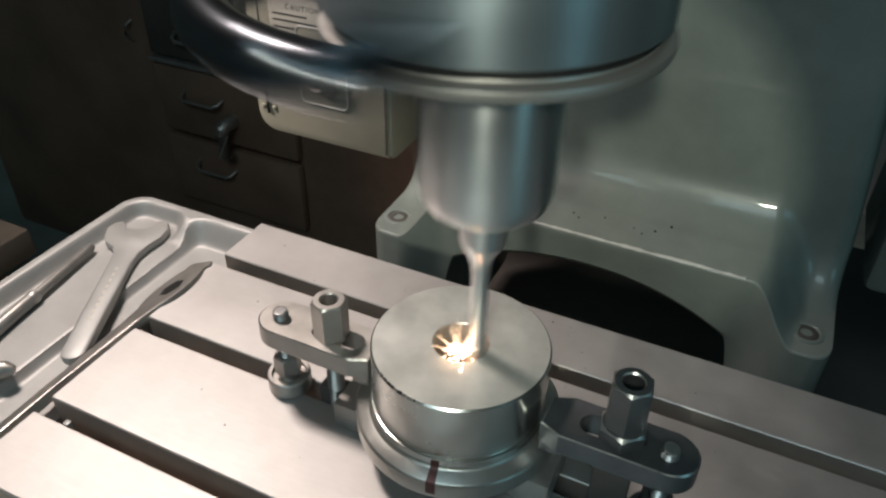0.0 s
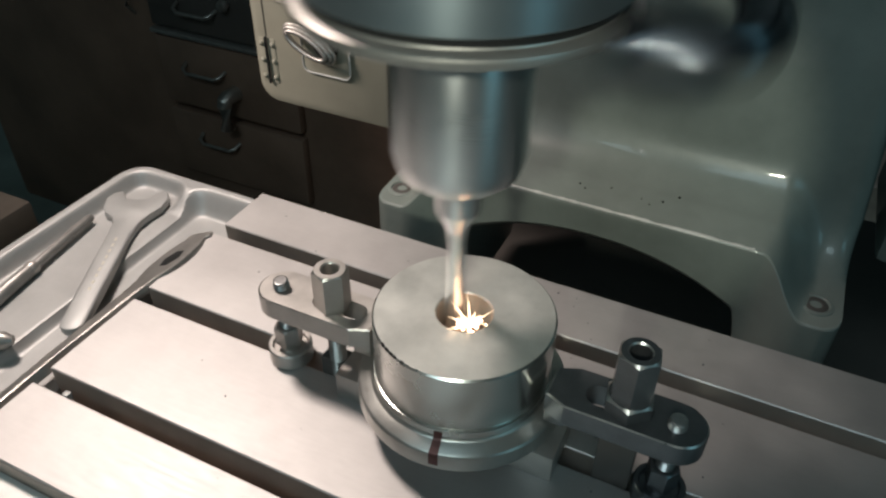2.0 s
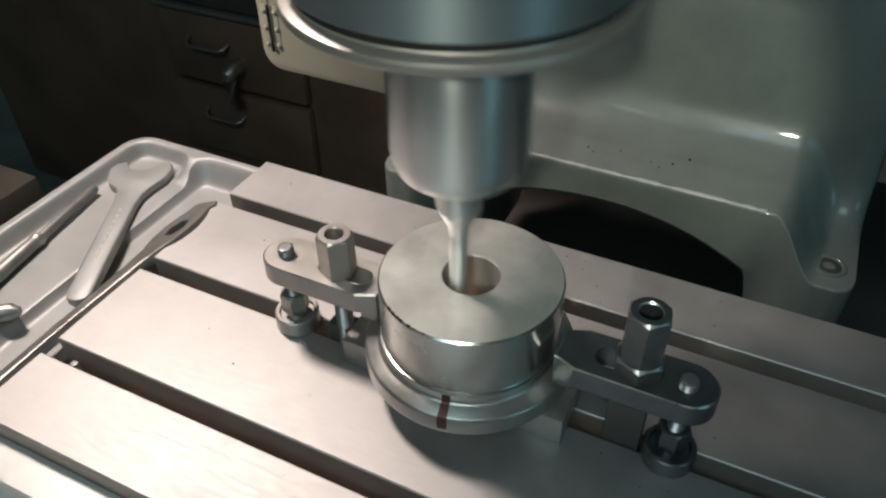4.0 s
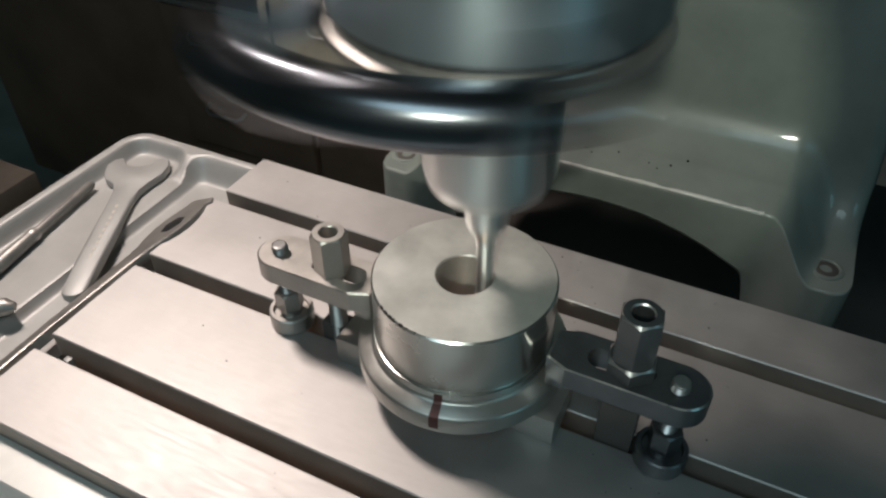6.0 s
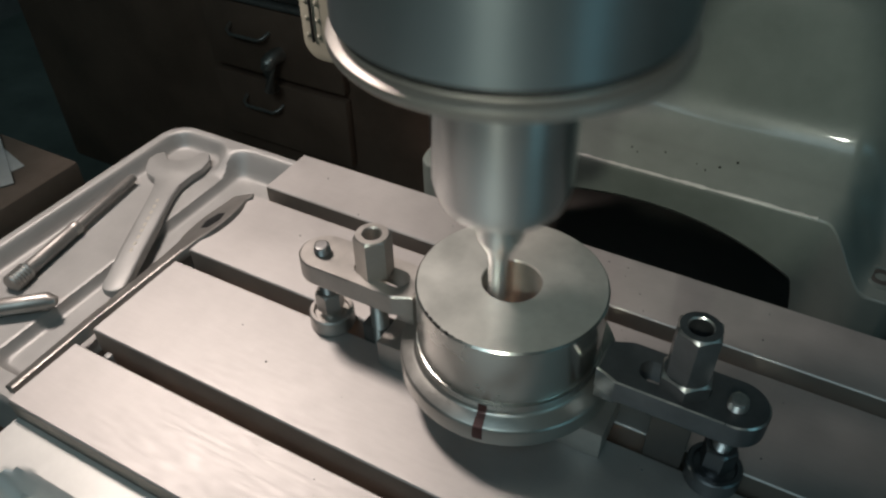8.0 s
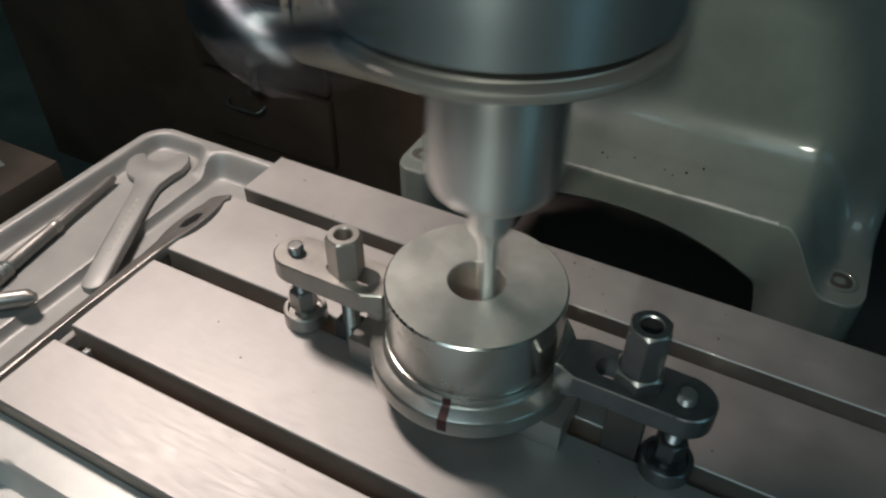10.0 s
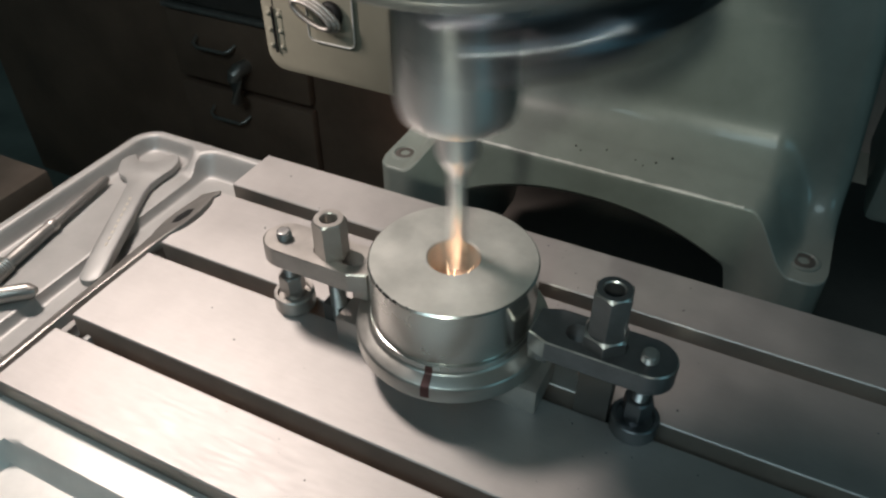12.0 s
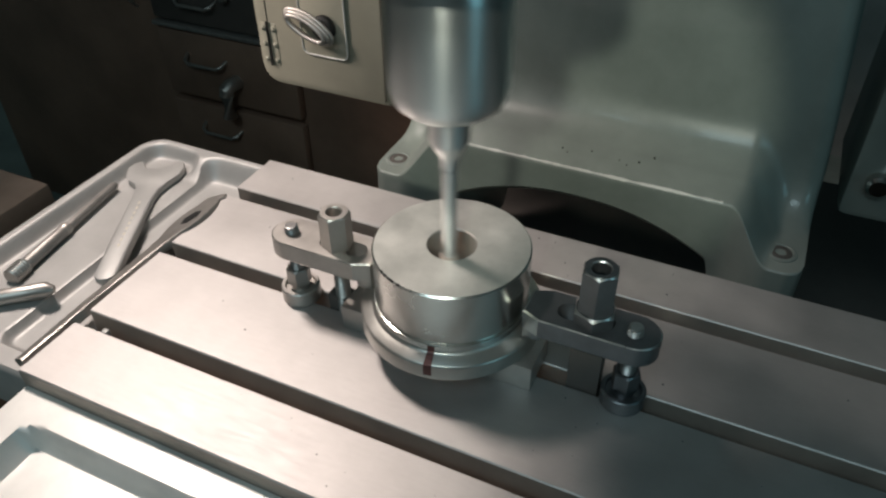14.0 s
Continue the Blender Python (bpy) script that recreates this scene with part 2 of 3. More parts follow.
tagged(part("wall_west", box(-3.08, -3, -3.08, 2.28, -1.0, 2.0), WALLM, smooth=False), "dim workshop wall", "wall", kind="structure")
tagged(part("wall_east", box(3, 3.08, -3.08, 2.28, -1.0, 2.0), WALLM, smooth=False), "dim workshop wall", "wall", kind="structure")


# ---- machine table ----
def table_section():
    pts = [(0.13, -0.055), (0.13, -0.0008), (0.1292, 0)]
    for y1, y0 in ((0.085, 0.0735), (0.0085, -0.003), (-0.069, -0.0805)):
        pts += [(y1 + 0.0007, 0), (y1, -0.0007), (y1, -0.024), (y1 + 0.006, -0.024), (y1 + 0.006, -0.036), (y0 - 0.006, -0.036), (y0 - 0.006, -0.024), (y0, -0.024), (y0, -0.0007), (y0 - 0.0007, 0)]
    pts += [(-0.1242, 0), (-0.125, -0.0008), (-0.125, -0.055)]
    return pts


def build_table():
    t = thing("machine_table", "ground steel milling table with three T-slots, worn and bright", "machine table")
    bm = bmesh.new()
    sec = table_section()
    x0, x1 = -0.2265, 0.62
    a = [bm.verts.new((x0, y, z)) for y, z in sec]
    b = [bm.verts.new((x1, y, z)) for y, z in sec]
    for i in range(len(sec)):
        k = (i + 1) % len(sec)
        bm.faces.new((a[i], a[k], b[k], b[i]))
    bm.faces.new(a)
    bm.faces.new(b[::-1])
    bm.normal_update()
    bmesh.ops.triangulate(bm, faces=[f for f in bm.faces if len(f.verts) > 4], ngon_method="EAR_CLIP")
    top = part("slotted_top", bm, TABLE, t, "ground steel slotted top", smooth=False)
    top.data.materials.append(SLOT)
    for f in top.data.polygons:
        if f.center.z < -0.004 and abs(f.normal.x) < 0.5:
            f.material_index = 1

    def tray_z(x, y):
        z = -0.0005
        outer = rect_inside(x, y, -0.3455, -0.2, -0.1225, 0.1235, 0.022)
        z -= 0.004 * (1 - step(0.0, 0.003, outer)) ** 2
        if outer < -0.0006:
            return -0.048
        shelf = rect_inside(x, y, -0.338, -0.2815, -0.30, 0.1165, 0.016)
        ridge = step(0.088, 0.112, y)
        open_shelf = rect_inside(x, y, -0.338, -0.10, -0.30, 0.1165, 0.016)
        z -= 0.011 * (ridge * step(0.0, 0.008, shelf) + (1 - ridge) * step(0.0, 0.008, open_shelf))
        gut = rect_inside(x, y, -0.283, -0.18, -0.1165, 0.1175, 0.02)
        z = min(z, -0.0005 - 0.017 * step(0.0, 0.015, gut)) if gut > 0 else z
        return z
    part("end_tray", relief(-0.3455, -0.2268, -0.1225, 0.1235, 96, 180, tray_z, -0.05), CAST, t, "cast grey end tray with a shelf and a gutter")

    def gutter_z(x, y):
        z = -0.012
        r = rect_inside(x, y, -0.203, 0.7, -0.30, -0.1445, 0.012)
        z -= 0.014 * step(0.0, 0.006, r)
        return z
    part("front_gutter", relief(-0.224, 0.60, -0.26, -0.1255, 200, 80, gutter_z, -0.06), RIM, t, "worn coolant gutter along the front, lamp glare put into its colour")
    for x in (0.0, 0.18, 0.36):
        part("screw", lathe([(0, -0.0125), (0.0035, -0.0125), (0.0045, -0.0132), (0.0045, -0.0145), (0, -0.0145)], n=20), DARKSTEEL, t, "small dark screw", m=pose(x, -0.136, 0.0022))
    return t


build_table()
tagged(part("slot_key", box(-0.2065, -0.2025, -0.0803, -0.0765, -0.0358, -0.0004, 0.0006), CAST), "small bright key sitting in a table slot", "slot key")
rng = random.Random(11)
bm = bmesh.new()
for k in range(90):
    p = Vector((rng.gauss(0.02, 0.09), rng.uniform(-0.12, 0.125), 0.0002))
    if math.hypot(p.x + 0.006, p.y - 0.007) > 0.058 and not any(a - 0.002 < p.y < b + 0.002 for a, b in ((0.0735, 0.085), (-0.003, 0.0085), (-0.0805, -0.069))):
        bmesh.ops.create_icosphere(bm, subdivisions=1, radius=rng.uniform(0.0002, 0.0006), matrix=Matrix.Translation(p))
tagged(part("grinding_grit", bm, DARKSTEEL), "tiny dark specks of grit on the table", "grit", kind="stuff")
saddle = thing("machine_saddle", "dark cast machine saddle under the table", "machine base")
part("saddle_body", box(-0.30, 0.6, -0.10, 0.12, -0.35, -0.0615, 0.01), SHADE_BLACK, saddle)
part("pedestal", box(-0.35, 0.65, -0.2, 0.9, -1.0, -0.351, 0.01), SHADE_BLACK, saddle)


# ---- column casting ----
def build_column():
    t = thing("machine_column", "grey painted cast column with bolted ears and a dark arch", "machine column")
    mid, half = -0.0125, 0.2145

    def sec(x):
        d = abs(x - mid)
        ear = step(0.140, 0.186, d)
        side = max(0.0, d - half + 0.016) / 0.016
        back = 0.016 * (1 - math.sqrt(max(0.0, 1 - min(1.0, side) ** 2)))
        low = -0.0945 - 0.0135 * (d / 0.085) ** 2.2
        if d > 0.13:
            low -= 0.20 * step(0.130, 0.170, d)
        low = max(low, -0.30)
        ez = -0.056 - 0.045 * ear
        ey = 0.3085 - 0.018 * ear
        fy = 0.385
        wz = -0.049 - 0.051 * step(0.146, 0.192, d)
        pts = [(ey + 0.014, low), (ey + 0.004, low + 0.003), (ey, low + 0.008)]
        for k in range(6):
            pts.append((ey - 0.003 * k / 5, low + 0.008 + (ez - 0.003 - low - 0.008) * k / 5))
        for k in range(1, 6):
            a = math.radians(90 * k / 5)
            pts.append((ey - 0.003 + 0.003 * (1 - math.cos(a)), ez - 0.003 + 0.003 * math.sin(a)))
        R = 0.045
        for k in range(1, 11):
            pts.append((ey + (fy - R - ey) * k / 10, ez + (wz - ez) * k / 10))
        for k in range(1, 13):
            a = math.radians(85 * k / 12)
            pts.append((fy - R + R * math.sin(a), wz + R * (1 - math.cos(a))))
        y, z = pts[-1]
        for k in range(1, 17):
            pts.append((y + 0.03 * k / 16, z + (0.55 - z) * k / 16))
        return [(p[0] + back, p[1]) for p in pts]

    def taper(x, z):
        return mid + (x - mid) * (1 - 0.55 * max(0.0, z + 0.05) * (1 if z < 0.2 else 0.25 / (z + 0.05)))
    bm = bmesh.new()
    n = 220
    rows = []
    for i in range(n + 1):
        x = mid - half + 2 * half * i / n
        rows.append([bm.verts.new((taper(x, z), y, z)) for y, z in sec(x)])
    back = [[bm.verts.new((r[0].co.x, 0.55, r[0].co.z)), bm.verts.new((r[-1].co.x, 0.55, 0.55))] for r in rows]
    rows = [[bk[0]] + r + [bk[1]] for r, bk in zip(rows, back)]
    for a, b in zip(rows, rows[1:]):
        for j in range(len(a) - 1):
            bm.faces.new((a[j], a[j + 1], b[j + 1], b[j]))
    bm.faces.new(rows[0])
    bm.faces.new(rows[-1][::-1])
    casting = part("casting", bm, PAINT, t, "grey green painted casting, chipped along the ledge")
    for x in (-0.2095, 0.181):
        part("bolt_boss", lathe([(0.0150, -0.1025), (0.0142, -0.0998), (0.0128, -0.0990), (0.0112, -0.0990), (0.0105, -0.0996), (0.0105, -0.1006), (0.0100, -0.1010), (0, -0.1010)], n=36), PAINT, t, m=pose(x, 0.3165, 0))
        part("bolt", lathe([(0.0098, -0.1012), (0.0098, -0.1002), (0.0090, -0.0996), (0.0052, -0.0996), (0.0048, -0.1006), (0, -0.1006)], n=28), SHADE_BLACK, t, "dark recessed bolt head", m=pose(x, 0.3165, 0))
    rng = random.Random(4)
    for x, y in ((-0.028, 0.326), (-0.006, 0.334), (0.022, 0.330), (0.040, 0.333), (0.052, 0.343), (-0.034, 0.330), (0.03, 0.326)):
        r = rng.uniform(0.0007, 0.0015)
        z = -0.0559 + 0.007 * (y - 0.3085) / 0.0315
        part("paint_chip", lathe([(0, z + 0.0008), (r * 0.7, z + 0.0007), (r, z - 0.002), (0, z - 0.002)], n=7), BLACK, casting, "small black paint chip", m=pose(x, y, 0, 0, 0, rng.uniform(0, 90)))
    pts = [(-0.14 + 0.262 * k / 120, 0.3072, -0.0566) for k in range(121)]
    part("worn_edge", tube(pts, lambda u: 0.0009 + 0.0012 * max(0.0, noise.noise((u * 31, 0.3, 0.7)) + 0.35), 8), RIM, casting, "paint worn through to bare metal along the ledge")
    return t


build_column()


def build_hatch():
    t = thing("cabinet_hatch", "grey painted hatch with a riveted hinge and wire latch", "machine cover")
    x0, x1, z0, z1, r = -0.461, -0.272, -0.106, 0.30, 0.026
    o = []
    for cx, cz, s in ((x1 - 0.006, z0 + 0.006, -90), (x1 - 0.006, z1 - 0.006, 0), (x0 + r, z1 - r, 90), (x0 + r, z0 + r, 180)):
        rr = 0.006 if cx > -0.35 else r
        o += [(cx + rr * math.cos(math.radians(s + 15 * k)), cz + rr * math.sin(math.radians(s + 15 * k))) for k in range(7)]
    part("cover", prism([(x, z) for x, z in o], -0.12, 0.0, 0.010), HATCH, t, m=pose(0, 0.42, 0, 90, 0, 0))
    for dx, nm in ((-0.006, "hinge_leaf"), (0.006, "hinge_leaf")):
        part(nm, box(-0.4395 + dx - 0.005, -0.4395 + dx + 0.005, 0.4192, 0.4203, -0.078, -0.024, 0.0004), HATCH, t)
    part("cover_seam", box(-0.4401, -0.4389, 0.4194, 0.4204, -0.022, 0.286), BLACK, t, "dark seam running up from the hinge")
    part("hinge_pin", lathe([(0, -0.078), (0.0018, -0.078), (0.0018, -0.022), (0, -0.022)], n=14), BLACK, t, "dark hinge pin", m=pose(-0.4395, 0.4172, 0))
    for dx in (-0.0075, 0.0075):
        for z in (-0.071, -0.051, -0.031):
            part("rivet", lathe([(0.0031, 0.0), (0.0030, 0.0012), (0.0019, 0.0024), (0, 0.0028)], n=16), HATCH, t, m=pose(-0.4395 + dx, 0.4193, z, 90, 0, 0))
    o = []
    for cx, cz, a0 in ((-0.335, -0.044, -90), (-0.335, 0.030, 0), (-0.381, 0.030, 90), (-0.381, -0.044, 180)):
        o += [(cx + 0.008 * math.cos(math.radians(a0 + 15 * k)), cz + 0.008 * math.sin(math.radians(a0 + 15 * k))) for k in range(7)]
    part("latch_plate", prism(o, -0.0022, 0.0, 0.0006), HATCH, t, "pressed metal latch plate", m=pose(0, 0.4172, 0, 90, 0, 0))
    part("plate_border", tube([(x, 0.4168, z) for x, z in o + o[:1]], 0.0011, 8, False), RIM, t, "raised border of the latch plate")
    part("latch_boss", lathe([(0.015, 0), (0.0145, 0.006), (0.012, 0.008), (0, 0.008)], n=28), BLACK, t, "dark round latch boss", m=pose(-0.354, 0.4150, -0.014, 90, 0, 0))
    for k, (a, b, d) in enumerate(((0.033, 0.013, 0.012), (0.030, 0.011, 0.016), (0.026, 0.009, 0.020))):
        pts = [(a * math.cos(2 * math.pi * i / 40), -d, b * math.sin(2 * math.pi * i / 40)) for i in range(41)]
        part("wire_handle", tube(pts, 0.0026, 10, False), TOOL, t, "bright wire loop handle", m=pose(-0.370, 0.4175, -0.012, 0, 24, 0))
    plate = part("name_plate", box(-0.4235, -0.3425, 0.4182, 0.4198, 0.0215, 0.066, 0.0005), LABEL, t, "worn pale name plate")
    words = bpy.data.curves.new("caution_word", "FONT")
    words.body, words.size, words.extrude, words.space_character = "CAUTION", 0.0085, 0.0002, 1.25
    words.materials.append(INK)
    word = new("caution_word", words)
    word.parent, word.matrix_basis = plate, pose(-0.4005, 0.4180, 0.0535, 90, 0, 0)
    word["label"] = "small dark stamped warning word"
    for x, z in ((-0.4205, 0.0245), (-0.4205, 0.063), (-0.3455, 0.0245), (-0.3455, 0.063)):
        part("plate_rivet", lathe([(0.0016, 0.0), (0.0014, 0.0008), (0, 0.0012)], n=12), TOOL, plate, m=pose(x, 0.4182, z, 90, 0, 0))
    for z, w in ((0.031, 0.05), (0.039, 0.06), (0.046, 0.045)):
        part("writing_bar", box(-0.418, -0.418 + w, 0.4178, 0.4184, z, z + 0.002), INK, plate, "unreadable line of writing")


build_hatch()

side = thing("side_cover", "grey painted side cover with a round knob", "machine cover")
part("cover", box(0.2215, 0.6, 0.40, 0.55, -0.101, 0.5, 0.008), PAINT, side)
part("knob", lathe([(0, 0.012), (0.008, 0.012), (0.0108, 0.009), (0.0112, 0.0), (0, 0)], n=30), CHROME, side, "bright round knob", m=pose(0.2471, 0.40, -0.058, 90, 0, 0))


# ---- background things ----
bench = thing("work_bench", "worn brown wooden bench board with dark edge", "bench")
part("board", box(-1.6, -0.702, -0.6, 0.243, -0.262, -0.222, 0.005), WOOD, bench)
part("apron", box(-1.58, -0.73, -0.58, 0.21, -1.0, -0.263, 0.004), DARK, bench, "dark shaded apron")
tagged(part("paper_sheet", box(-0.21, 0.0, -0.148, 0.0, 0.0, 0.0012), PAPER, m=pose(-0.752, 0.203, -0.2217, 0, 0, -14)), "white paper sheet lying on the bench", "paper")
tagged(part("paper_sheet", box(-0.21, 0.0, -0.148, 0.0, 0.0, 0.0012), PAPER, m=pose(-0.730, 0.171, -0.2203, 0, 0, -30)), "white paper sheet lying on another sheet", "paper")
cab = thing("dark_cabinet", "dark brown painted cabinet with a bent handle", "cabinet")
part("body", box(-1.9, -0.5, 0.96, 1.5, -1.0, 0.6, 0.01), DARK, cab)
fronts = []
for z0, z1, paint in ((-0.318, -0.14, SHADE_BLACK), (-0.502, -0.338, DARK), (-0.69, -0.518, DARK)):
    fronts.append(part("drawer_front", box(-1.172, -0.80, 0.935, 0.959, z0, z1, 0.006), paint, cab))
part("drawer_ledge", box(-1.174, -0.80, 0.926, 0.9585, -0.333, -0.322, 0.003), WORN, cab, "worn pale ledge between the drawers")
for front, (x0, x1, z) in zip(fronts, ((-1.085, -0.982, -0.268), (-1.094, -0.986, -0.406), (-1.086, -0.979, -0.582))):
    part("drawer_pull", tube([(x0, 0.936, z + 0.014), (x0 + 0.004, 0.918, z + 0.006), (x0 + 0.016, 0.912, z), (x1 - 0.016, 0.912, z), (x1 - 0.004, 0.918, z + 0.005), (x1, 0.936, z + 0.012)], 0.0042, 10), TOOL, front, "thin curved metal pull")
part("drawer_knob", lathe([(0, 0.022), (0.010, 0.020), (0.013, 0.013), (0.008, 0.005), (0.007, 0), (0, 0)], n=20), TOOL, fronts[0], "small bright knob", m=pose(-0.950, 0.935, -0.236, 90, 0, 0))
part("side_bracket", tube([(-1.236, 0.961, -0.262), (-1.240, 0.945, -0.270), (-1.243, 0.942, -0.290), (-1.240, 0.961, -0.312)], 0.0042, 10), TOOL, cab, "small bent metal bracket")
part("handle", tube([(-0.962, 0.96, -0.438), (-0.964, 0.925, -0.437), (-0.967, 0.908, -0.438), (-0.970, 0.901, -0.444), (-0.972, 0.90, -0.456), (-0.973, 0.90, -0.512)], 0.0165, 18), TOOL, cab, "short bent metal handle")


# ---- workpiece and clamping ----
WX, WY = -0.006, 0.0072
work = thing("steel_ring", "turned steel ring with a ground bore and stepped flange", "workpiece", at=pose(WX, WY, 0))
part("ring_body", lathe([(0.0137, 0.0178), (0.0137, 0.0705), (0.0143, 0.0711), (0.0438, 0.0711), (0.0447, 0.0702), (0.0447, 0.0385), (0.0440, 0.0380), (0.0440, 0.0370), (0.0452, 0.0366), (0.0455, 0.0360), (0.0456, 0.0330), (0.0461, 0.0318), (0.0472, 0.0311), (0.0525, 0.0292), (0.0534, 0.0284), (0.0536, 0.0274), (0.0536, 0.0190), (0.0526, 0.0178)], n=160, closed=True), WORK, work).data.materials.append(WORKTOP)
work.children[0].data.materials.append(FLANGE)
work.children[0].data.materials.append(BORE)
for f in work.children[0].data.polygons:
    if f.normal.z > 0.8 and f.center.z > 0.07:
        f.material_index = 1
    if f.center.z < 0.0335:
        f.material_index = 2
    if f.center.xy.length < 0.0145:
        f.material_index = 3
bm = bmesh.new()
a0, a1 = radians(-82.6), radians(-77.6)
prev = None
for r, z in ((0.0456, 0.0358), (0.0457, 0.0331), (0.0462, 0.0319), (0.0473, 0.0312), (0.0526, 0.0293), (0.0535, 0.0284), (0.0537, 0.0274), (0.0537, 0.0215)):
    cur = [bm.verts.new(((r + 0.0002) * math.cos(a0 + (a1 - a0) * k / 4), (r + 0.0002) * math.sin(a0 + (a1 - a0) * k / 4), z)) for k in range(5)]
    if prev:
        for k in range(4):
            bm.faces.new((prev[k], prev[k + 1], cur[k + 1], cur[k]))
    prev = cur
part("layout_mark", bm, RED, work, "dark red layout mark")
ring_body = [ob for ob in work.children if ob.name.startswith("ring_body")][0]
rng = random.Random(5)
for k in range(5):
    a = radians(-124 + 4.5 * k + rng.uniform(-1, 1))
    part("rim_nick", box(-0.0006, 0.0006, -rng.uniform(0.0006, 0.0014), 0.001, -0.0005, 0.0004, 0.0002), BLACK, ring_body, "small dark nick on the rim", m=pose(0.0441 * math.cos(a), 0.0441 * math.sin(a), 0.0709, 0, 0, math.degrees(a)))
tagged(part("support_block", box(-0.0705, -0.028, -0.0145, 0.017, 0.0, 0.0175, 0.0006), TOOL), "small ground steel block under the ring", "support block", "blocks under the ring")
tagged(part("support_block", box(0.018, 0.0525, -0.0155, 0.015, 0.0, 0.0175, 0.0006), TOOL), "small ground steel block under the ring", "support block", "blocks under the ring")


def strap_and_slot(tip, end, w, cx, half, r):
    """Outline of a strap, round at its far end and chamfered at the tip, and of its long slot, point by point on the same rays."""
    s = 1 if end > tip else -1
    poly = [(tip, -0.009), (tip, 0.009), (tip + s * 0.010, w)]
    poly += [(end - s * w + s * w * math.sin(math.radians(a)), w * math.cos(math.radians(a))) for a in range(0, 181, 9)]
    poly += [(tip + s * 0.010, -w)]
    angles = sorted({round(math.atan2(y, x - cx), 5) for x, y in poly} | {round(-math.pi + 2 * math.pi * (i + 0.5) / 48, 5) for i in range(48)})
    outer, inner = [], []
    for a in angles:
        dx, dy = math.cos(a), math.sin(a)
        best = 9.0
        for (x0, y0), (x1, y1) in zip(poly, poly[1:] + poly[:1]):
            ex, ey = x1 - x0, y1 - y0
            det = dx * -ey + ex * dy
            if abs(det) > 1e-12:
                k = ((x0 - cx) * -ey + ex * y0) / det
                u = (dx * y0 - dy * (x0 - cx)) / det
                if k > 0 and -1e-4 <= u <= 1 + 1e-4:
                    best = min(best, k)
        outer.append((cx + best * dx, best * dy))
        lo, hi = 0.0, 0.05
        for _ in range(30):
            m = (lo + hi) / 2
            px, py = m * dx, m * dy
            inside = math.hypot(max(0.0, abs(px) - half), py) < r
            lo, hi = (m, hi) if inside else (lo, m)
        inner.append((cx + lo * dx, lo * dy))
    return outer, inner


def build_clamp(tip, end, nut_x, nut_y, stud_x, dark, tall):
    s = 1 if end > tip else -1
    # The clamp in the ring's shade gets the darkened steel.
    m1 = DARKSTEEL if dark else TOOL
    t = thing("strap_clamp", "steel strap clamp with a tall hexagon nut, coloured dark for shade" if dark else "bright steel strap clamp with a tall hexagon nut", "clamp", "clamps holding the ring")
    w, z0, z1 = 0.0132, 0.0385, 0.0515
    part("strap", plate_with_hole(*strap_and_slot(tip, end, w, nut_x - s * 0.004, 0.0095, 0.0062), z0, z1), m1, t, crease=22, m=pose(0, nut_y, 0))
    part("clamp_nose", box(min(tip, tip + s * 0.011) + 0.0004, max(tip, tip + s * 0.011) - 0.0004, -0.0085, 0.0085, 0.0313, z0, 0.0006), m1, t, "stepped nose pressing on the flange", m=pose(0, nut_y, 0))
    part("clamp_stud", thread(0.0049, -0.020, z1 + 0.014, 0.0015), m1, t, m=pose(nut_x, nut_y, 0))
    if tall:
        part("lock_nut", hex_nut(0.0205, z1, z1 + 0.0085, 0.005, 10), m1, t, crease=18, m=pose(nut_x, nut_y, 0))
        part("long_nut", hex_nut(0.0176, z1 + 0.0085, 0.0868, 0.0050, 10), m1, t, crease=18, m=pose(nut_x, nut_y, 0))
    else:
        part("long_nut", hex_nut(0.0168, z1, 0.0755, 0.0046, 10), m1, t, crease=18, m=pose(nut_x, nut_y, 0))
    part("jack_screw", thread(0.0044, 0.014, 0.0572, 0.0019, 24, 0.76), EDGE, t, crease=20, label="bright threaded jack screw", m=pose(stud_x, 0, 0))
    part("jack_nut", hex_nut(0.0135, 0.0125, 0.0250, 0.0042, 20), m1, t, crease=18, m=pose(stud_x, 0, 0))
    part("jack_foot", lathe([(0, 0.0001), (0.0118, 0.0001), (0.0125, 0.0008), (0.0125, 0.0098), (0.0118, 0.0105), (0.0100, 0.0105), (0.0095, 0.0098), (0.0095, 0.0085), (0.006, 0.0085), (0.006, 0.0126), (0, 0.0126)], n=40), m1, t, "round turned jack foot", m=pose(stud_x, 0, 0))
    if dark:
        for ob in t.children:
            if ob.name.startswith(("strap", "lock_nut", "long_nut")):
                ob.data.materials.append(EDGE)
                for f in ob.data.polygons:
                    if 0.25 < f.normal.z < 0.96:
                        f.material_index = 1
    # Blackened so the strap's slot and the gap below it look shaded.
    part("slot_block", box(nut_x - 0.009, nut_x + 0.009, -0.0027, 0.0082, -0.013, 0.0315 if tall else 0.012, 0.0005), SHADE_BLACK, t, "slot block coloured black for the shade under the strap")
    return t


build_clamp(-0.0515, -0.1235, -0.0785, 0.0015, -0.110, False, False)
build_clamp(0.0420, 0.1150, 0.0785, 0.0025, 0.1012, True, True)


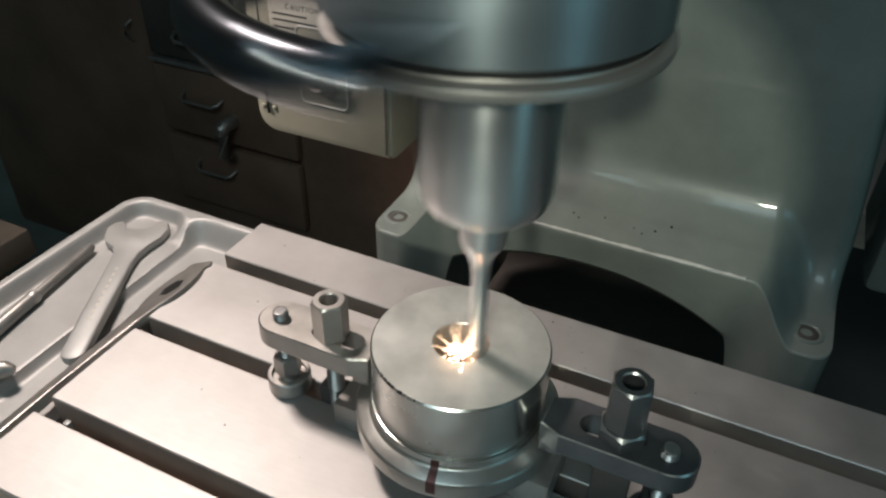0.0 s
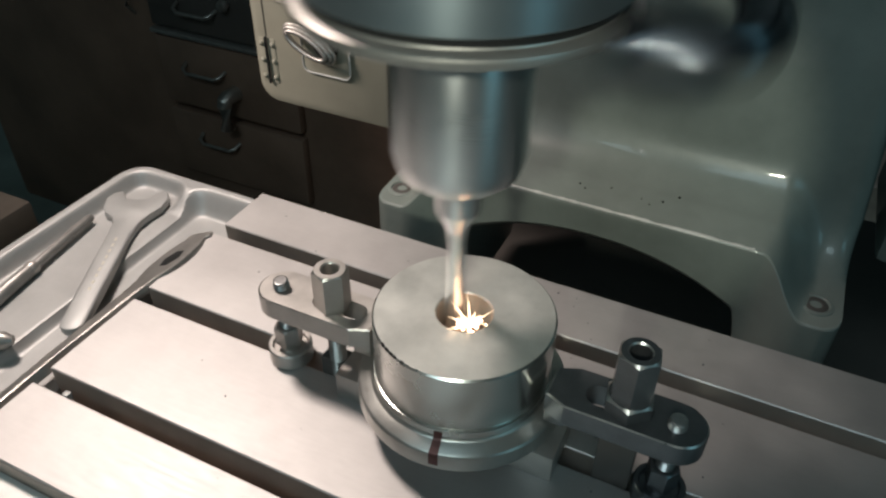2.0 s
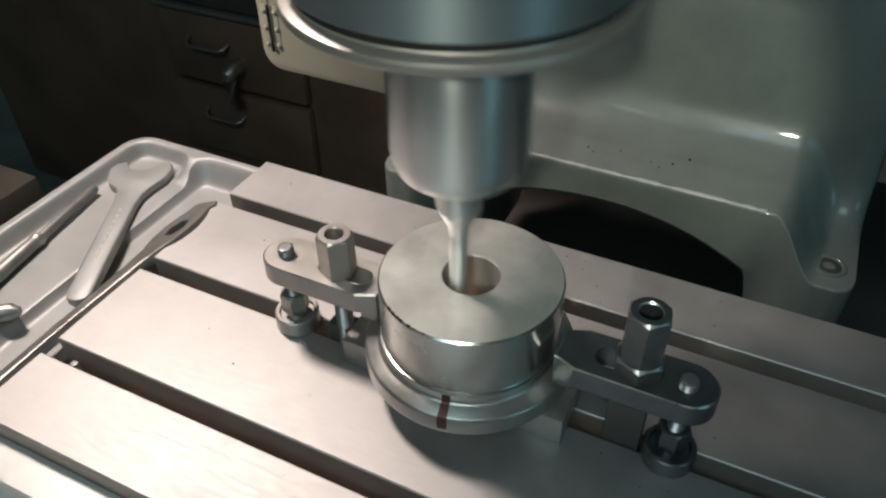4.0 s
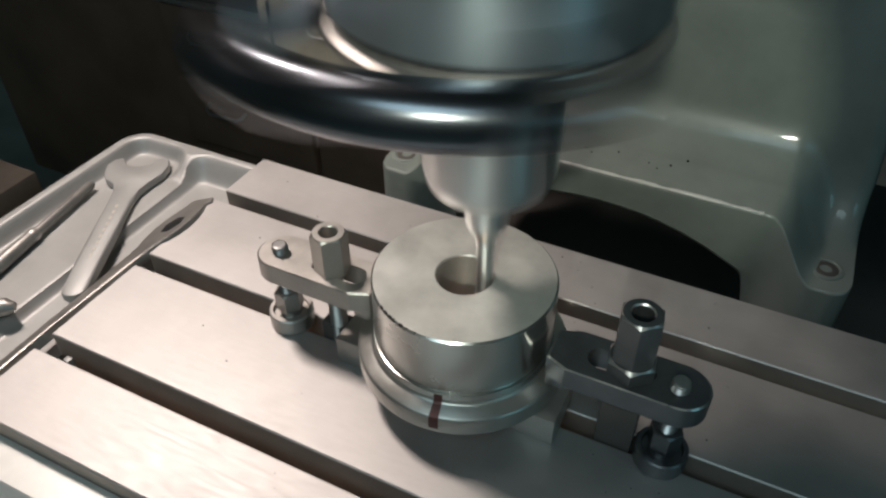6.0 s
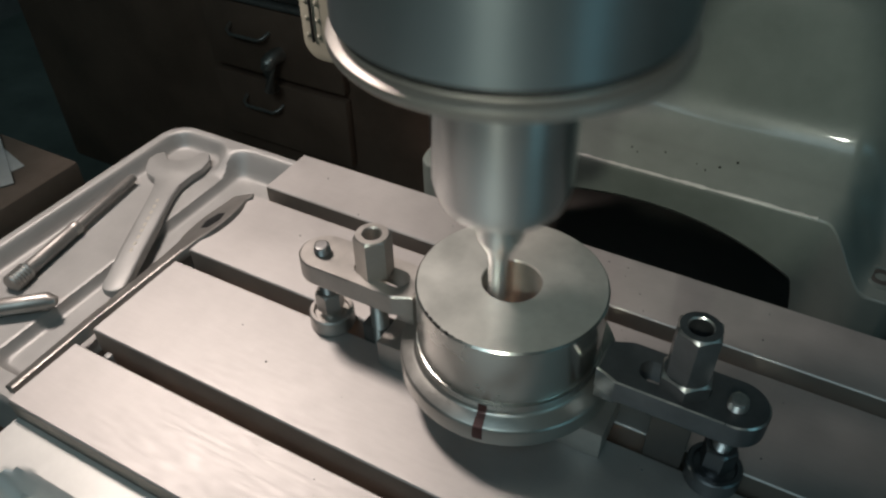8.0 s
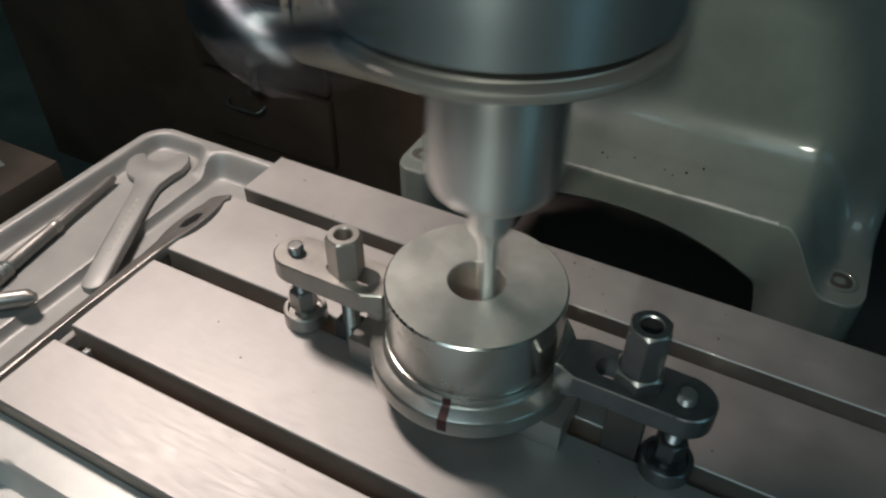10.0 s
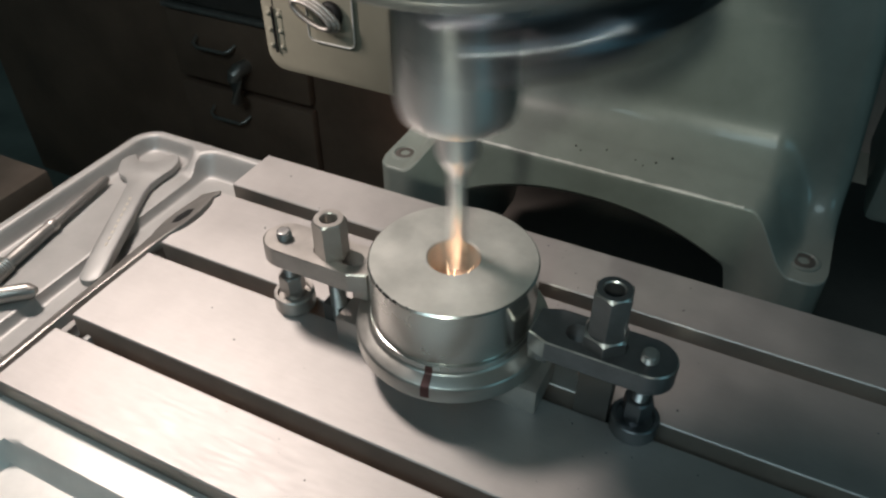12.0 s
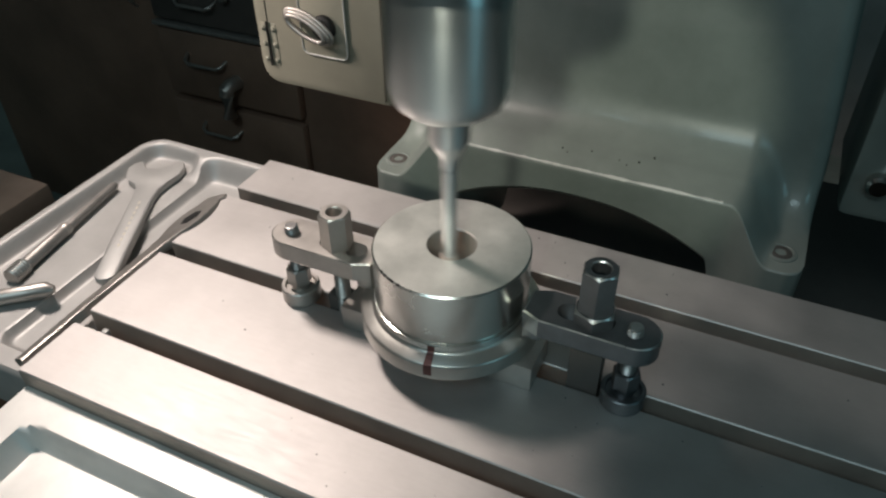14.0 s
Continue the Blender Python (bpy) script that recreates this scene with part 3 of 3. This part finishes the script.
# ---- tools in the tray ----
def flat_spanner():
    """A broad open-ended spanner: two jaws with a mouth between, and a flat handle with a rounded end."""
    o = [(0.000, 0.010), (0.006, 0.0165), (0.014, 0.0195), (0.024, 0.0205), (0.031, 0.0175), (0.0335, 0.012), (0.024, 0.0075), (0.022, 0.0), (0.024, -0.0075),
         (0.0345, -0.0125), (0.031, -0.018), (0.022, -0.0200), (0.012, -0.0180), (0.002, -0.0125), (-0.008, -0.0085), (-0.020, -0.0072), (-0.080, -0.0066), (-0.108, -0.0066)]
    o += [(-0.108 - 0.0066 * math.sin(math.radians(a)), -0.0066 * math.cos(math.radians(a))) for a in range(20, 180, 20)]
    o += [(-0.108, 0.0066), (-0.080, 0.0066), (-0.020, 0.0072), (-0.008, 0.0078)]
    return prism([(x * 1.03, y * 1.15) for x, y in o], 0, 0.0066, 0.0016)


sp = thing("open_spanner", "broad pale grey open-ended spanner lying on the tray shelf", "spanner", "tools in the tray", at=pose(-0.3008, 0.066, -0.0114, 0, 0, 117))
part("spanner_body", flat_spanner(), CAST, sp)
for k in range(9):
    part("writing_bar", box(-0.082 + k * 0.0066, -0.0785 + k * 0.0066, -0.0009, 0.0009, 0.0065, 0.0068), LABEL, sp, "unreadable stamped mark")

rs = thing("ring_spanner", "slim ring spanner lying on edge against the table end", "spanner", "tools in the tray", at=pose(-0.2350, 0.0, -0.0052, 0, 66, 0))
o = [(-0.118, 0.0035), (-0.118, -0.004), (-0.06, -0.0055), (0.0, -0.008)]
o += [(0.041 - 0.031 * math.cos(math.radians(k)), -0.0165 * math.sin(math.radians(k))) for k in range(38, 146, 14)]
o += [(0.068, -0.0125), (0.0725, -0.0105), (0.0735, 0.0085), (0.069, 0.0115)]
o += [(0.041 - 0.031 * math.cos(math.radians(k)), -0.0145 * math.sin(math.radians(k))) for k in range(220, 326, 14)] + [(0.0, 0.0062), (-0.06, 0.0050)]
part("spanner_body", prism(o, -0.0034, 0.0034, 0.0014), TOOL, rs, m=pose(0, 0, 0, 90, 0, 90))
# Solid black plug stands in for the dark inside the mouth.
part("ring_hole", lathe([(0, 0.0036), (0.0052, 0.0036), (0.0060, 0.0034), (0.0060, -0.0034), (0.0052, -0.0036), (0, -0.0036)], n=6), BLACK, rs, "black plug coloured as the shade in the hexagon mouth", m=pose(0, 0.040, 0.001, 0, 90, 0) @ Matrix.Diagonal((1.25, 1.7, 1.0, 1.0)))

d = Vector((0.0186, -0.1181, 0.0)).normalized()
dr = thing("pin_driver", "slim steel pin driver with a knurled end", "hand tool", "tools in the tray", at=pose(-0.3264, 0.056, -0.0066, 0, 0, math.degrees(math.atan2(d.y, d.x))))
part("blade", lathe([(0, 0), (0.0026, 0.0005), (0.0034, 0.004), (0.0034, 0.061), (0, 0.061)], n=20), WORN, dr, m=pose(0, 0, 0, 0, 90, 0))
part("collar", lathe([(0, 0.0595), (0.0044, 0.0595), (0.0050, 0.061), (0.0050, 0.064), (0.0044, 0.0655), (0, 0.0655)], n=20), TOOL, dr, m=pose(0, 0, 0, 0, 90, 0))
part("grip", lathe([(0, 0.0655), (0.0046, 0.0655), (0.0048, 0.104), (0.0036, 0.106), (0, 0.106)], n=20), WORN, dr, m=pose(0, 0, 0, 0, 90, 0))
part("knurled_end", lathe([(0, 0.106)] + [(0.0056 + 0.0008 * (k % 2), 0.106 + 0.0012 * k) for k in range(13)] + [(0, 0.1215)], n=22), TOOL, dr, "bright knurled end", m=pose(0, 0, 0, 0, 90, 0))

tagged(part("bent_bar", tube([(-0.269, -0.060, -0.0045), (-0.273, -0.0625, -0.0045), (-0.291, -0.077, -0.0050), (-0.306, -0.089, -0.0058), (-0.325, -0.102, -0.0062), (-0.336, -0.1085, -0.0062)], lambda u: 0.0055 - 0.003 * max(0.0, 0.12 - u) / 0.12, 18), TOOL), "bright bent steel bar lying across the tray shelf", "hand tool", "tools in the tray")


# ---- grinding head ----
AX, AY, ORBIT = -0.0045, 0.0062, 0.0085
head = thing("jig_grinder", "orbiting jig grinding head in satin grey steel with a bent tube", "grinding head")
E = ORBIT
part("chuck", lathe([(0, 0.0), (0.0165, 0.0), (0.0225, 0.0012), (0.0262, 0.0045), (0.0275, 0.0085), (0.0285, 0.013), (0.0285, 0.056), (0.0279, 0.0615), (0.0262, 0.0660), (0.0236, 0.0690), (0.0218, 0.0705), (0.0212, 0.0745), (0, 0.0745)], n=96), CHUCK, head, "satin ground steel spindle nose", m=pose(E, 0, 0))
part("flange", lathe([(0.02, 0.0735), (0.060, 0.0735), (0.0632, 0.0750), (0.0637, 0.0768), (0.0632, 0.0785), (0.0610, 0.0795), (0.0590, 0.0798), (0.0585, 0.0815), (0.02, 0.0815)], n=128, closed=True), TOOL, head, "bright polished flange rim", m=pose(E, 0, 0))
# Shade in the groove is put into this ring's black colour.
part("shadow_groove", lathe([(0.0588, 0.0800), (0.0588, 0.0835), (0.03, 0.0835), (0.03, 0.0800)], n=96, closed=True), BLACK, head, "groove above the flange, its shade coloured black", m=pose(E, 0, 0))
part("housing", lathe([(0, 0.0837), (0.0605, 0.0837), (0.0615, 0.0847), (0.0615, 0.150), (0.0611, 0.1503), (0.0611, 0.1508), (0.0615, 0.1511), (0.0615, 0.21), (0.05, 0.215), (0, 0.215)], n=128), HEAD, head, "blue grey satin cylindrical housing", m=pose(E, 0, 0))
part("collet", lathe([(0, -0.0345), (0.0043, -0.0345), (0.0045, -0.0305), (0.0053, -0.0272), (0.0084, -0.0215), (0.0097, -0.0192), (0.0102, -0.0168), (0.0106, 0.0), (0, 0.001)], n=48), CHUCK, head, "tapered collet nose", m=pose(E, 0, 0))
part("wheel_shank", lathe([(0, -0.090), (0.0034, -0.090), (0.0040, -0.089), (0.0040, -0.035), (0, -0.0345)], n=40), CHUCK, head, "slim ground shank", m=pose(E, 0, 0))
part("grinding_wheel", lathe([(0, -0.101), (0.0045, -0.101), (0.0050, -0.1005), (0.0050, -0.0905), (0.0042, -0.0898), (0, -0.0898)], n=40), STONE, head, "small grey brown mounted grinding wheel", m=pose(E, 0, 0))
pts = []
for k in range(61):
    u = k / 60
    a = math.radians(-174 + 106 * u)
    r = 0.060 + 0.035 * step(0.0, 0.16, u) - 0.032 * step(0.86, 1.0, u)
    z = 0.079 + 0.009 * step(0.15, 0.5, u)
    pts.append((r * math.cos(a), r * math.sin(a), z))
part("bent_tube", tube(pts, 0.0098, 28), TUBE, head, "thick polished bent tube looping round the head")
sparks = thing("grinding_sparks", "glowing orange grinding sparks flying from the bore", "sparks")
rng = random.Random(7)
bm = bmesh.new()
for k in range(70):
    a = rng.uniform(0, 2 * math.pi)
    d = Vector((math.cos(a), math.sin(a), rng.uniform(-0.25, 1.1))).normalized()
    l0, l1 = rng.uniform(0, 0.002), rng.uniform(0.003, 0.0085) if k < 58 else rng.uniform(0.010, 0.020)
    p0, p1 = d * l0, d * l1
    u = d.cross(Vector((0.3, 0.1, 1))).normalized() * 0.00016
    w = u.cross(d).normalized() * 0.00016
    v = [bm.verts.new(o) for o in (p0 + u, p0 - u + w, p0 - w, p1)]
    for f in ((0, 1, 3), (1, 2, 3), (2, 0, 3), (0, 2, 1)):
        bm.faces.new([v[i] for i in f])
part("spark_spray", bm, SPARK, sparks, smooth=False)
bm = bmesh.new()
for k in range(60):
    p = Vector((rng.gauss(0, 0.0030), rng.gauss(0, 0.0030), rng.gauss(0, 0.0010)))
    bmesh.ops.create_icosphere(bm, subdivisions=1, radius=rng.uniform(0.0003, 0.0008), matrix=Matrix.Translation(p))
part("spark_core", bm, SPARK, sparks, smooth=False)


def head_height(t):
    ts = (0, 1, 2, 3, 3.5, 5, 6, 7, 7.5, 8.3, 9.2, 10, 11, 12, 13, 14)
    zs = (0.156, 0.1505, 0.1467, 0.1405, 0.1375, 0.1285, 0.1240, 0.1215, 0.1200, 0.1205, 0.1260, 0.1325, 0.1430, 0.1485, 0.1540, 0.1615)
    return float(np.interp(t, ts, zs))


def head_turn(t):
    """Degrees of the head's turn: ten turns in three seconds, less a slow slip, with a small flutter."""
    slip = float(np.interp(t, (0, 1.9, 2.0, 2.1, 3, 6, 7.2, 7.5, 10.2, 12, 14), (220, 227, 238, 228, 231, 262, 288, 303, 328, 345, 360)))
    flutter = 18 * (1 - abs((t * 10) % 2 - 1))
    lead = float(np.interp(t % 0.3, (0, 0.1, 0.2, 0.3), (0, -8, 36, 0)))
    return 124 + slip + flutter + lead - 1200 * t


def motions():
    rows = []
    for k in range(421):
        t = k / 30
        rows.append((t, pose(AX, AY, head_height(t), 0, 0, head_turn(t))))
    walk(head, rows)
    ts = (0, 0.9, 1.5, 2.5, 3.0, 3.6, 3.9, 10.3, 10.6, 11.0, 11.6, 12.2, 12.45, 14.0)
    zs = (0.0715, 0.066, 0.070, 0.068, 0.052, 0.055, -0.022, -0.022, 0.045, 0.060, 0.056, 0.055, -0.022, -0.022)
    rng = random.Random(3)
    rows = []
    for k in range(141):
        t = k / 10
        a = math.radians(-58 + rng.uniform(-28, 28))
        r = 0.0085 + rng.uniform(-0.002, 0.001)
        rows.append((t, pose(WX + r * math.cos(a), WY + r * math.sin(a), float(np.interp(t, ts, zs)), 0, 0, rng.uniform(-40, 40))))
    walk(sparks, rows)


motions()
